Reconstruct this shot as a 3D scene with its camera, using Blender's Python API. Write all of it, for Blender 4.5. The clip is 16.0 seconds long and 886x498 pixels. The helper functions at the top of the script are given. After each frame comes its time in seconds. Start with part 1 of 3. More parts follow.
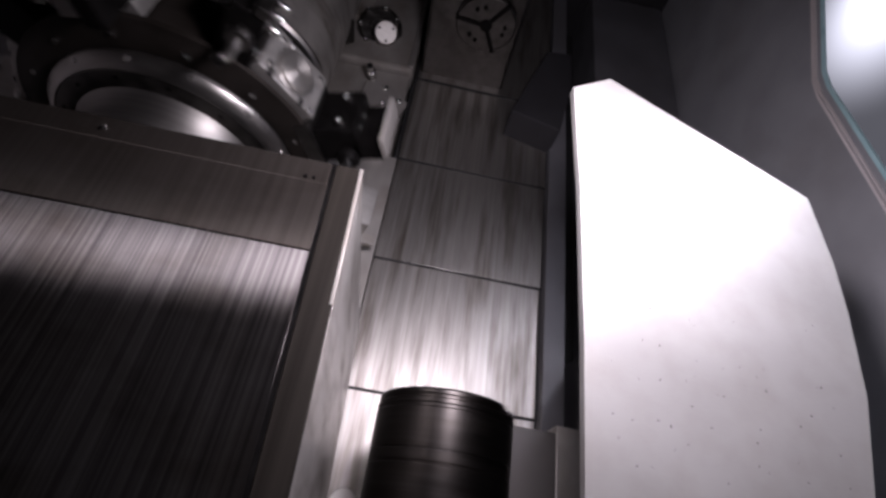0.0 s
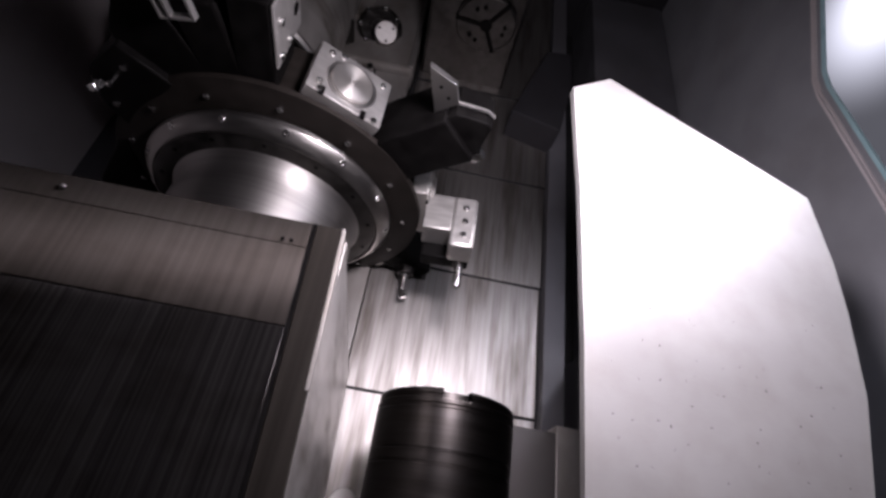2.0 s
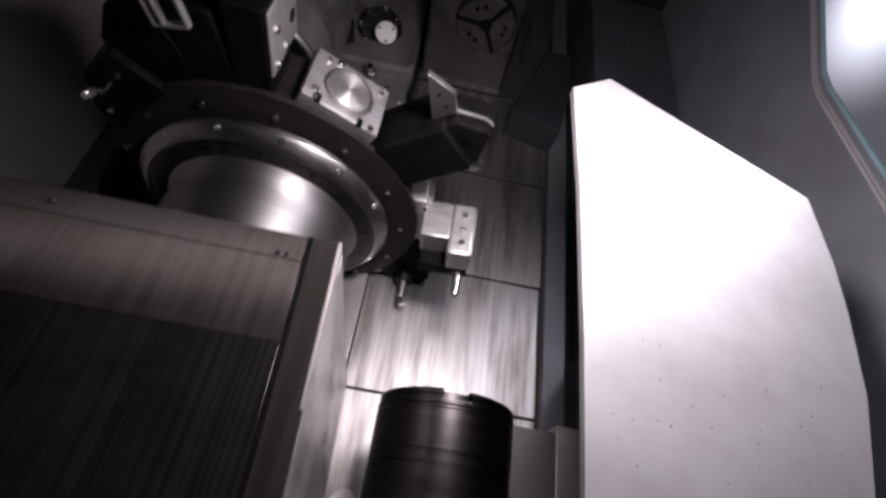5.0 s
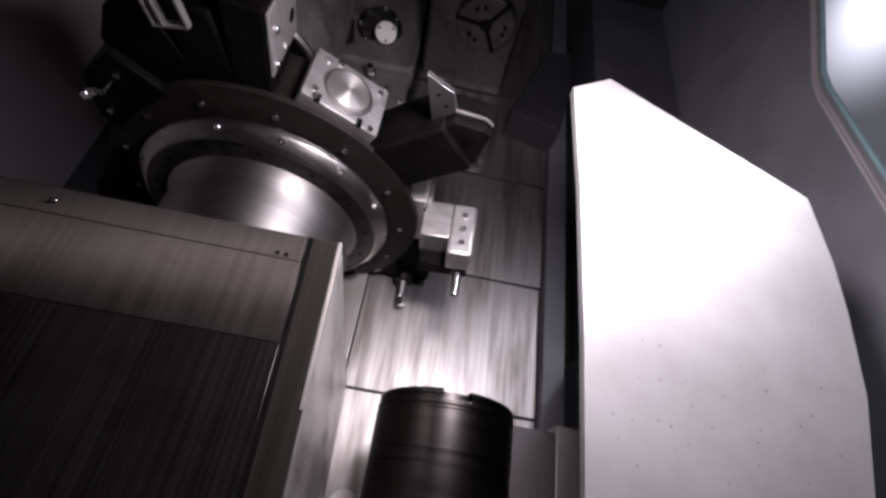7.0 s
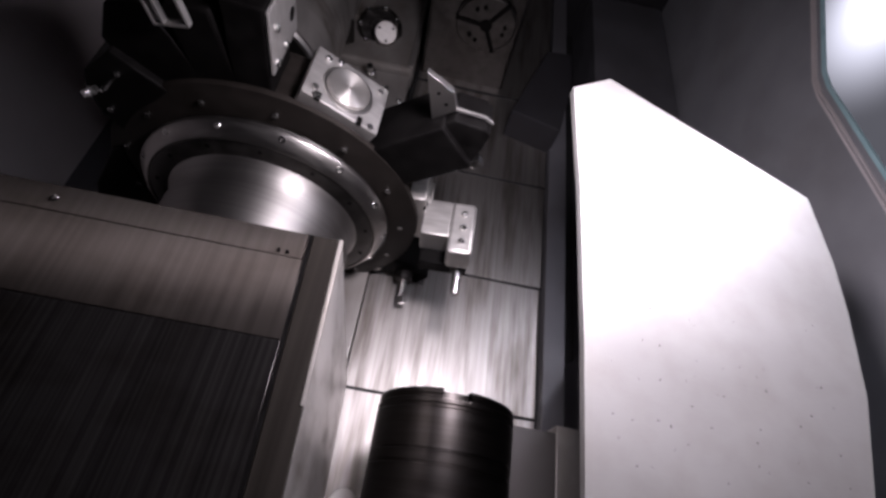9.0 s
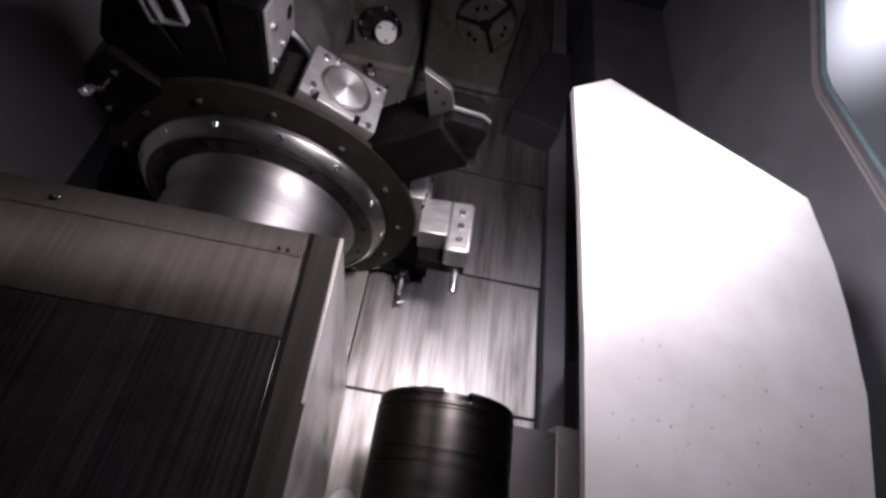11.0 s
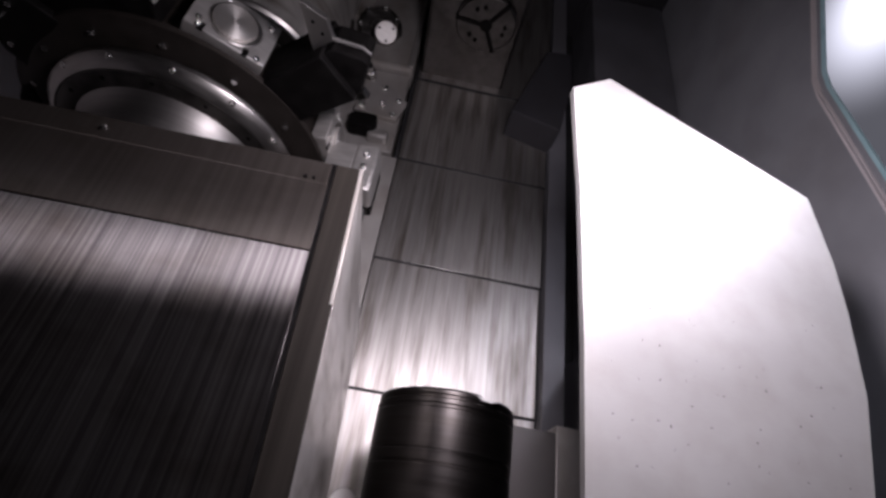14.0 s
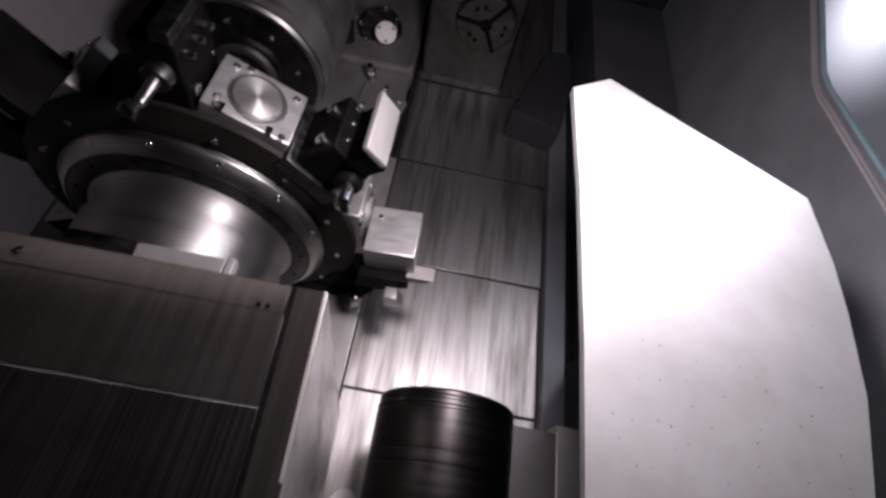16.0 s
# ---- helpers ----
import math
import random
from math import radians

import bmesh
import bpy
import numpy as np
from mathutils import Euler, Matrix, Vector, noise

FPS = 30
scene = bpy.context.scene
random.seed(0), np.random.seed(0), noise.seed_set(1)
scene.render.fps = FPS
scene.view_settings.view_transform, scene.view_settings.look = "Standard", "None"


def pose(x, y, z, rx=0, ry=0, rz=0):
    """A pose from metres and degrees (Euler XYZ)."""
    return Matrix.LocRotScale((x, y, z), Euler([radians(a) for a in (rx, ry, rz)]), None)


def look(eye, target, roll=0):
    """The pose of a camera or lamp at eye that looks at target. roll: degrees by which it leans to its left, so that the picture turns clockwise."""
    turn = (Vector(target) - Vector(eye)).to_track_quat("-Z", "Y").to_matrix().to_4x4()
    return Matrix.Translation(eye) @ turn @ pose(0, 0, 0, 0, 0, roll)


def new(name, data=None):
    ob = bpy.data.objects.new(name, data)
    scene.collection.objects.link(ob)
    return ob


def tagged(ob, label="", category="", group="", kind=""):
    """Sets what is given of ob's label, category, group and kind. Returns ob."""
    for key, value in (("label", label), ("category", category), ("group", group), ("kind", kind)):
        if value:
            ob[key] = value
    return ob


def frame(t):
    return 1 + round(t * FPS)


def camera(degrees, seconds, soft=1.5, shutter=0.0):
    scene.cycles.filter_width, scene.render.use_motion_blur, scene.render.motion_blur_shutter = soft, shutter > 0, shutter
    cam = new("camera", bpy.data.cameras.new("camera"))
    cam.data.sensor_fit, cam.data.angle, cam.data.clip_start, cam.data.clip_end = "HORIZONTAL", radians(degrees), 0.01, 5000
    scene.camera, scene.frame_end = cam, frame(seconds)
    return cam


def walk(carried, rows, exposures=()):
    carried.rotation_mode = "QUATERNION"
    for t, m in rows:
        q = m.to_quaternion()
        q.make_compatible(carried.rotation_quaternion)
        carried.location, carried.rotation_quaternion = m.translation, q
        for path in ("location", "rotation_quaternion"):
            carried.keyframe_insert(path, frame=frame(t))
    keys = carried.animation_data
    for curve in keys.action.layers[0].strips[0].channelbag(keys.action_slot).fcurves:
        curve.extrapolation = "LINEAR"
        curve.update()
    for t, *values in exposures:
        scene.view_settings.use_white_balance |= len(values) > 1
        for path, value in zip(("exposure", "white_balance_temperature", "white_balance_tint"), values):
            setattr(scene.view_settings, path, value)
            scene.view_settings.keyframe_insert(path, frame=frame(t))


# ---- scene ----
# A turning machine seen from inside, from above its main chuck. x: towards the door, y: along the spindle, z: up.
ZC = 1.85          # height of the lens over the shop floor
AX, AZ = 0.115, ZC - 0.87   # spindle axis
cam = camera(84.18, 16.0, soft=3.0, shutter=0.5)
STAND = Matrix(((0.97853, -0.19610, -0.06348, 0), (0.13499, 0.84242, -0.52163, 0),
                (0.15577, 0.50186, 0.85081, ZC), (0, 0, 0, 1)))
walk(cam, [(0, STAND), (16, STAND)], exposures=[(0, 0.1, 6250, 27), (16, 0.1, 6250, 27)])

# ---- light ----
world = bpy.data.worlds.new("world")
scene.world = world
world.use_nodes = True
world.node_tree.nodes["Background"].inputs[0].default_value = (0.6, 0.65, 0.75, 1)
world.node_tree.nodes["Background"].inputs[1].default_value = 0.02


def area(name, at, to, w, h, watts, colour, spread=180):
    data = bpy.data.lights.new(name, "AREA")
    data.shape, data.size, data.size_y, data.energy, data.color = "ELLIPSE", w, h, watts, colour
    data.spread = radians(spread)
    ob = new(name, data)
    ob.matrix_world = look(at, to)
    return ob


area("work_lamp", (0.12, 0.43, ZC - 0.185), (0.125, 0.43, ZC - 1.0), 0.12, 0.14, 5.2, (1.0, 0.97, 0.95), 180)
area("door_lamp", (0.62, 0.74, ZC - 0.10), (0.34, 0.36, ZC - 0.45), 0.06, 0.20, 1.55, (0.94, 0.97, 1.0), 108)

# ---- materials ----


def mat_metal(name, a, b, metal=1.0, rough=(0.3, 0.5), grain=(60, 2, 60), fine=(400, 8, 400), bump=0.1, stain=0.35, tint=None, aniso=0.0, patch=(7, 5, 7), axis=0, spec=0.5, brushed=0.0):
    """Worn metal or paint: a grain stretched along one axis, stains at a larger scale, fine relief."""
    m = bpy.data.materials.new(name)
    m.use_nodes = True
    nt = m.node_tree
    n, l = nt.nodes, nt.links
    bsdf = n["Principled BSDF"]
    co = n.new("ShaderNodeTexCoord")

    def noise_at(scale, detail=4.0):
        mp = n.new("ShaderNodeMapping")
        mp.inputs["Scale"].default_value = scale
        l.new(co.outputs["Object"], mp.inputs[0])
        t = n.new("ShaderNodeTexNoise")
        t.inputs["Scale"].default_value = 1.0
        t.inputs["Detail"].default_value = detail
        l.new(mp.outputs[0], t.inputs["Vector"])
        return t.outputs["Fac"]

    def ramp(src, lo, hi, p=0.35, q=0.65):
        r = n.new("ShaderNodeMapRange")
        r.inputs["From Min"].default_value, r.inputs["From Max"].default_value = p, q
        r.inputs["To Min"].default_value, r.inputs["To Max"].default_value = lo, hi
        l.new(src, r.inputs["Value"])
        return r.outputs[0]

    g, s, f = noise_at(grain), noise_at(patch, 6.0), noise_at(fine, 2.0)
    mix = n.new("ShaderNodeMix")
    mix.data_type = "RGBA"
    mix.inputs[6].default_value, mix.inputs[7].default_value = (*a, 1), (*b, 1)
    l.new(ramp(g, 0, 1), mix.inputs[0])
    dirt = n.new("ShaderNodeMix")
    dirt.data_type = "RGBA"
    dirt.blend_type = "MULTIPLY"
    dirt.inputs[7].default_value = (*(tint or (0.55, 0.5, 0.44)), 1)
    l.new(ramp(s, 0, stain, 0.45, 0.75), dirt.inputs[0])
    l.new(mix.outputs[2], dirt.inputs[6])
    l.new(dirt.outputs[2], bsdf.inputs["Base Color"])
    add = n.new("ShaderNodeMath")
    add.operation = "ADD"
    l.new(ramp(g, rough[0], rough[1]), add.inputs[0])
    l.new(ramp(s, -0.02, 0.04), add.inputs[1])
    l.new(add.outputs[0], bsdf.inputs["Roughness"])
    bsdf.inputs["Metallic"].default_value = metal
    bsdf.inputs["Specular IOR Level"].default_value = spec
    if aniso:
        across = n.new("ShaderNodeCombineXYZ")
        across.inputs[axis].default_value = 1.0
        bsdf.inputs["Anisotropic"].default_value = aniso
        l.new(across.outputs[0], bsdf.inputs["Tangent"])
    if bump:
        bp = n.new("ShaderNodeBump")
        bp.inputs["Strength"].default_value, bp.inputs["Distance"].default_value = bump, 0.001
        l.new(f, bp.inputs["Height"])
        l.new(bp.outputs[0], bsdf.inputs["Normal"])
    if brushed:
        # drawn sheet: a tight sheen along the grain (y), a wide one across it
        sheen, both, grain_way = n.new("ShaderNodeBsdfAnisotropic"), n.new("ShaderNodeMixShader"), n.new("ShaderNodeCombineXYZ")
        sheen.distribution = "BECKMANN"
        sheen.inputs["Anisotropy"].default_value = 0.8
        grain_way.inputs[1].default_value = 1.0
        both.inputs[0].default_value = brushed
        l.new(grain_way.outputs[0], sheen.inputs["Tangent"])
        l.new(dirt.outputs[2], sheen.inputs["Color"])
        l.new(add.outputs[0], sheen.inputs["Roughness"])
        if bump:
            l.new(bp.outputs[0], sheen.inputs["Normal"])
        l.new(bsdf.outputs[0], both.inputs[1])
        l.new(sheen.outputs[0], both.inputs[2])
        l.new(both.outputs[0], n["Material Output"].inputs["Surface"])
    return m


def mat_glow(name, colour, strength):
    m = bpy.data.materials.new(name)
    m.use_nodes = True
    b = m.node_tree.nodes["Principled BSDF"]
    b.inputs["Base Color"].default_value = (0.02, 0.02, 0.02, 1)
    b.inputs["Emission Color"].default_value = (*colour, 1)
    b.inputs["Emission Strength"].default_value = strength
    return m


BRUSHED = mat_metal("brushed_steel_cover", (0.33, 0.313, 0.296), (0.43, 0.41, 0.39), metal=0.9, rough=(0.40, 0.45), grain=(210, 1.5, 210), fine=(600, 5, 600), bump=0.06, aniso=0.1, stain=1.0, patch=(34, 4, 34), tint=(0.36, 0.33, 0.30))
SIDE = mat_metal("worn_pale_side_steel", (0.36, 0.345, 0.325), (0.5, 0.48, 0.455), metal=0.55, rough=(0.36, 0.46), grain=(20, 5, 6), fine=(300, 60, 60), bump=0.12, stain=1.0, patch=(9, 22, 7), tint=(0.4, 0.36, 0.31))
COVER = mat_metal("carriage_cover_steel", (0.04, 0.037, 0.037), (0.082, 0.077, 0.075), metal=0.0, rough=(0.38, 0.49), grain=(240, 1.1, 240), fine=(520, 2.0, 520), bump=0.1, stain=0.9, patch=(9, 16, 9), spec=0.15, brushed=0.8)
SATIN = mat_metal("satin_slide_steel", (0.031, 0.0265, 0.0235), (0.042, 0.0365, 0.0325), metal=0.0, rough=(0.5, 0.6), grain=(120, 2, 120), fine=(400, 10, 400), bump=0.05, stain=0.8, patch=(7, 15, 7), spec=0.15, brushed=0.36)
STRIP = mat_metal("dark_drawn_steel", (0.02, 0.017, 0.0145), (0.03, 0.026, 0.022), metal=0.3, rough=(0.45, 0.55), grain=(120, 1.5, 120), fine=(400, 4, 400), bump=0.05, stain=0.6, patch=(8, 6, 8), spec=0.15)
LEDGE = mat_metal("worn_ledge_steel", (0.33, 0.314, 0.296), (0.42, 0.4, 0.378), metal=0.45, rough=(0.4, 0.52), grain=(14, 5, 14), fine=(300, 120, 300), bump=0.08, stain=0.85)
SILVER = mat_metal("machined_aluminium", (0.48, 0.465, 0.447), (0.57, 0.555, 0.534), metal=0.8, rough=(0.42, 0.5), grain=(30, 120, 30), fine=(300, 600, 300), bump=0.08)
FACED = mat_metal("lathe_faced_aluminium", (0.56, 0.545, 0.525), (0.6, 0.585, 0.565), rough=(0.34, 0.38), grain=(20, 20, 20), fine=(500, 500, 500), bump=0.0, stain=0.3)
NECK = mat_metal("ground_neck_steel", (0.36, 0.346, 0.332), (0.42, 0.404, 0.388), rough=(0.45, 0.49), grain=(4, 160, 4), fine=(6, 700, 6), bump=0.01, stain=0.15, aniso=0.5, axis=1)
RINGM = mat_metal("turned_ring_steel", (0.36, 0.345, 0.33), (0.42, 0.404, 0.388), rough=(0.3, 0.36), grain=(20, 160, 20), fine=(6, 700, 6), bump=0.01, stain=0.4)
POLISHED = mat_metal("ground_steel", (0.52, 0.5, 0.48), (0.58, 0.56, 0.54), rough=(0.34, 0.38), grain=(4, 160, 4), fine=(6, 700, 6), bump=0.01, stain=0.08)
BLACK = mat_metal("black_oxide_steel", (0.0035, 0.0031, 0.0031), (0.0065, 0.006, 0.0058), metal=0.0, rough=(0.5, 0.62), grain=(40, 40, 40), fine=(300, 300, 300), bump=0.08, spec=0.07)
DARK = mat_metal("dark_steel", (0.07, 0.066, 0.064), (0.12, 0.115, 0.11), rough=(0.35, 0.5), grain=(30, 90, 30), fine=(300, 300, 300), bump=0.06)
CHUCKM = mat_metal("oiled_dark_steel", (0.04, 0.036, 0.034), (0.05, 0.046, 0.044), rough=(0.3, 0.34), grain=(6, 180, 6), fine=(8, 500, 8), bump=0.03, stain=0.5, patch=(9, 60, 9))
CHROME = mat_metal("bright_steel", (0.7, 0.7, 0.69), (0.8, 0.8, 0.79), rough=(0.15, 0.25), grain=(40, 40, 40), bump=0)
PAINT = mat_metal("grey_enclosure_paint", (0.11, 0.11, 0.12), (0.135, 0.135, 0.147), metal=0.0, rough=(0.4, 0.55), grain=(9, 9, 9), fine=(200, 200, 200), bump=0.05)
WESTPAINT = mat_metal("light_grey_enclosure_paint", (0.68, 0.635, 0.64), (0.76, 0.71, 0.715), metal=0.0, rough=(0.5, 0.65), grain=(3, 3, 3), fine=(200, 200, 200), bump=0.05, stain=0.7, patch=(2.2, 2.2, 2.2))
DISCM = mat_metal("blackened_disc_steel", (0.02, 0.017, 0.0148), (0.029, 0.0247, 0.022), metal=0.3, rough=(0.46, 0.56), grain=(20, 60, 20), fine=(300, 300, 300), bump=0.05, spec=0.12)
WARM = mat_metal("warm_grey_paint", (0.075, 0.068, 0.066), (0.095, 0.086, 0.083), metal=0.0, rough=(0.45, 0.6), grain=(9, 9, 9), fine=(200, 200, 200), bump=0.05)
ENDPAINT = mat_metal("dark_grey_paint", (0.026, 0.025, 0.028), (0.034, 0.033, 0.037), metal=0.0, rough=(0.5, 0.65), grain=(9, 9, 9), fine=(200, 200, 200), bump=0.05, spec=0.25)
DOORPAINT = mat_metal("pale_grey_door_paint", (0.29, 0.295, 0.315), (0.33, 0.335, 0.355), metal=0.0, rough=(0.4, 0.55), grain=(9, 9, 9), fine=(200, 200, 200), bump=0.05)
WHITE = mat_metal("pale_sheet_metal", (0.37, 0.36, 0.348), (0.39, 0.38, 0.368), metal=0.3, rough=(0.42, 0.5), grain=(9, 14, 9), fine=(120, 300, 120), bump=0.1, patch=(24, 24, 24), stain=0.3, tint=(0.7, 0.66, 0.6))
# near-black for the strips that stand in for shade in gaps and recesses
GAPSHADE = mat_metal("near_black_gap_shade", (0.012, 0.012, 0.013), (0.02, 0.02, 0.021), metal=0.0, rough=(0.5, 0.7), grain=(30, 30, 30))
TEAL = mat_metal("teal_edged_glass", (0.42, 0.66, 0.7), (0.5, 0.74, 0.78), metal=0.0, rough=(0.1, 0.2), grain=(20, 20, 20), bump=0)


def mat_shop():
    """The workshop outside the window: dull daylight and one out-of-focus shop lamp."""
    m = mat_glow("shop_daylight", (0.88, 0.95, 1.0), 1.0)
    n, l = m.node_tree.nodes, m.node_tree.links
    co, mp, gr, mr = n.new("ShaderNodeTexCoord"), n.new("ShaderNodeMapping"), n.new("ShaderNodeTexGradient"), n.new("ShaderNodeMapRange")
    gr.gradient_type = "QUADRATIC_SPHERE"
    mp.vector_type = "TEXTURE"
    mp.inputs["Location"].default_value = (1.3, 1.66, ZC - 0.68)
    mp.inputs["Scale"].default_value = (0.42, 0.42, 0.42)
    mr.inputs["To Min"].default_value, mr.inputs["To Max"].default_value = 0.1, 2.4
    l.new(co.outputs["Object"], mp.inputs[0])
    l.new(mp.outputs[0], gr.inputs[0])
    l.new(gr.outputs["Fac"], mr.inputs["Value"])
    l.new(mr.outputs[0], n["Principled BSDF"].inputs["Emission Strength"])
    return m


SKYLIT = mat_shop()


def mat_faced():
    """Aluminium faced on a lathe: the grain runs in circles about the local y axis."""
    m = mat_metal("circular_faced_aluminium", (0.5, 0.48, 0.455), (0.58, 0.56, 0.535), rough=(0.5, 0.55), grain=(20, 20, 20), fine=(500, 500, 500), bump=0.0, stain=0.4, patch=(14, 14, 14), metal=0.85)
    n, l = m.node_tree.nodes, m.node_tree.links
    co, cross = n.new("ShaderNodeTexCoord"), n.new("ShaderNodeVectorMath")
    turn = n.new("ShaderNodeVectorTransform")
    turn.vector_type, turn.convert_from, turn.convert_to = "VECTOR", "OBJECT", "WORLD"
    unit = n.new("ShaderNodeVectorMath")
    unit.operation = "NORMALIZE"
    cross.operation = "MULTIPLY"
    cross.inputs[1].default_value = (1, 0, 1)
    l.new(co.outputs["Object"], cross.inputs[0])
    l.new(cross.outputs[0], turn.inputs[0])
    l.new(turn.outputs[0], unit.inputs[0])
    bsdf = n["Principled BSDF"]
    bsdf.inputs["Anisotropic"].default_value = 0.75
    l.new(unit.outputs[0], bsdf.inputs["Tangent"])
    return m


BOSS = mat_faced()

# ---- mesh helpers ----


def part(name, bm, material, parent=None, label="", smooth=0.6):
    me = bpy.data.meshes.new(name)
    bm.normal_update()
    if smooth:
        for f in bm.faces:
            f.smooth = not f.tag
        for e in bm.edges:
            if len(e.link_faces) == 2 and e.calc_face_angle(0) > smooth:
                e.smooth = False
    bm.to_mesh(me)
    bm.free()
    me.materials.append(material)
    ob = new(name, me)
    if parent:
        ob.parent = parent
    if label:
        tagged(ob, label)
    return ob


def mark_flat(verts, rounded):
    """Marks the flat sides, so that only the rounded edges between them are shaded smooth."""
    rounded = set(rounded)
    for f in {f for v in verts for f in v.link_faces}:
        f.tag = f not in rounded


def slab(x0, x1, y0, y1, z0, z1, bevel=0.0, m=None, bm=None):
    """A box with rounded edges."""
    bm = bm or bmesh.new()
    made = bmesh.ops.create_cube(bm, size=1)["verts"]
    bmesh.ops.transform(bm, verts=made, matrix=Matrix.Translation(((x0 + x1) / 2, (y0 + y1) / 2, (z0 + z1) / 2)) @ Matrix.Diagonal((x1 - x0, y1 - y0, z1 - z0, 1)))
    if bevel:
        edges = list({e for v in made for e in v.link_edges})
        out = bmesh.ops.bevel(bm, geom=edges, offset=bevel, segments=2, affect="EDGES", profile=0.5)
        made = list({v for f in out["faces"] for v in f.verts} | {v for v in made if v.is_valid})
        mark_flat(made, out["faces"])
    else:
        mark_flat(made, ())
    if m:
        bmesh.ops.transform(bm, verts=made, matrix=m)
    return bm


def lathe(profile, n=64, m=None, closed=True):
    """Turns (radius, y) pairs about the y axis."""
    bm = bmesh.new()
    rings = []
    for r, y in profile:
        if r < 1e-6:
            rings.append([bm.verts.new((0, y, 0))])
        else:
            rings.append([bm.verts.new((r * math.cos(2 * math.pi * i / n), y, r * math.sin(2 * math.pi * i / n))) for i in range(n)])
    for a, b in zip(rings, rings[1:]):
        for i in range(n):
            j = (i + 1) % n
            q = [a[i % len(a)], a[j % len(a)], b[j % len(b)], b[i % len(b)]]
            q = list(dict.fromkeys(q))
            if len(q) > 2:
                bm.faces.new(q)
    bmesh.ops.recalc_face_normals(bm, faces=bm.faces)
    for f in bm.faces:
        f.tag = False
    if m:
        bmesh.ops.transform(bm, verts=bm.verts, matrix=m)
    return bm


def prism(outline, y0, y1, m=None, bevel=0.0):
    """Extrudes an (x, z) outline along y."""
    bm = bmesh.new()
    a = [bm.verts.new((x, y0, z)) for x, z in outline]
    b = [bm.verts.new((x, y1, z)) for x, z in outline]
    bm.faces.new(a)
    bm.faces.new(b[::-1])
    k = len(a)
    for i in range(k):
        bm.faces.new((a[i], b[i], b[(i + 1) % k], a[(i + 1) % k]))
    bmesh.ops.recalc_face_normals(bm, faces=bm.faces)
    if bevel:
        out = bmesh.ops.bevel(bm, geom=list(bm.edges), offset=bevel, segments=2, affect="EDGES", profile=0.5)
        mark_flat(list(bm.verts), out["faces"])
    else:
        mark_flat(list(bm.verts), ())
    if m:
        bmesh.ops.transform(bm, verts=bm.verts, matrix=m)
    return bm


def along(at, direction):
    """A pose whose y axis points along a direction."""
    return Matrix.Translation(at) @ Vector(direction).to_track_quat("Y", "Z").to_matrix().to_4x4()


def screw(r, at, direction, h=None):
    """A socket-head screw, its head standing out along direction, with a hexagon socket."""
    h = h or r * 0.8
    return lathe([(0, h * 0.3), (r * 0.45, h * 0.3), (r * 0.5, h), (r * 0.88, h), (r, h * 0.85), (r, 0)], 14, along(at, direction))


def empty(name, label, category, at=(0, 0, 0), group="", kind=""):
    ob = new(name)
    ob.location = at
    return tagged(ob, label, category, group, kind)


# ---- enclosure ----


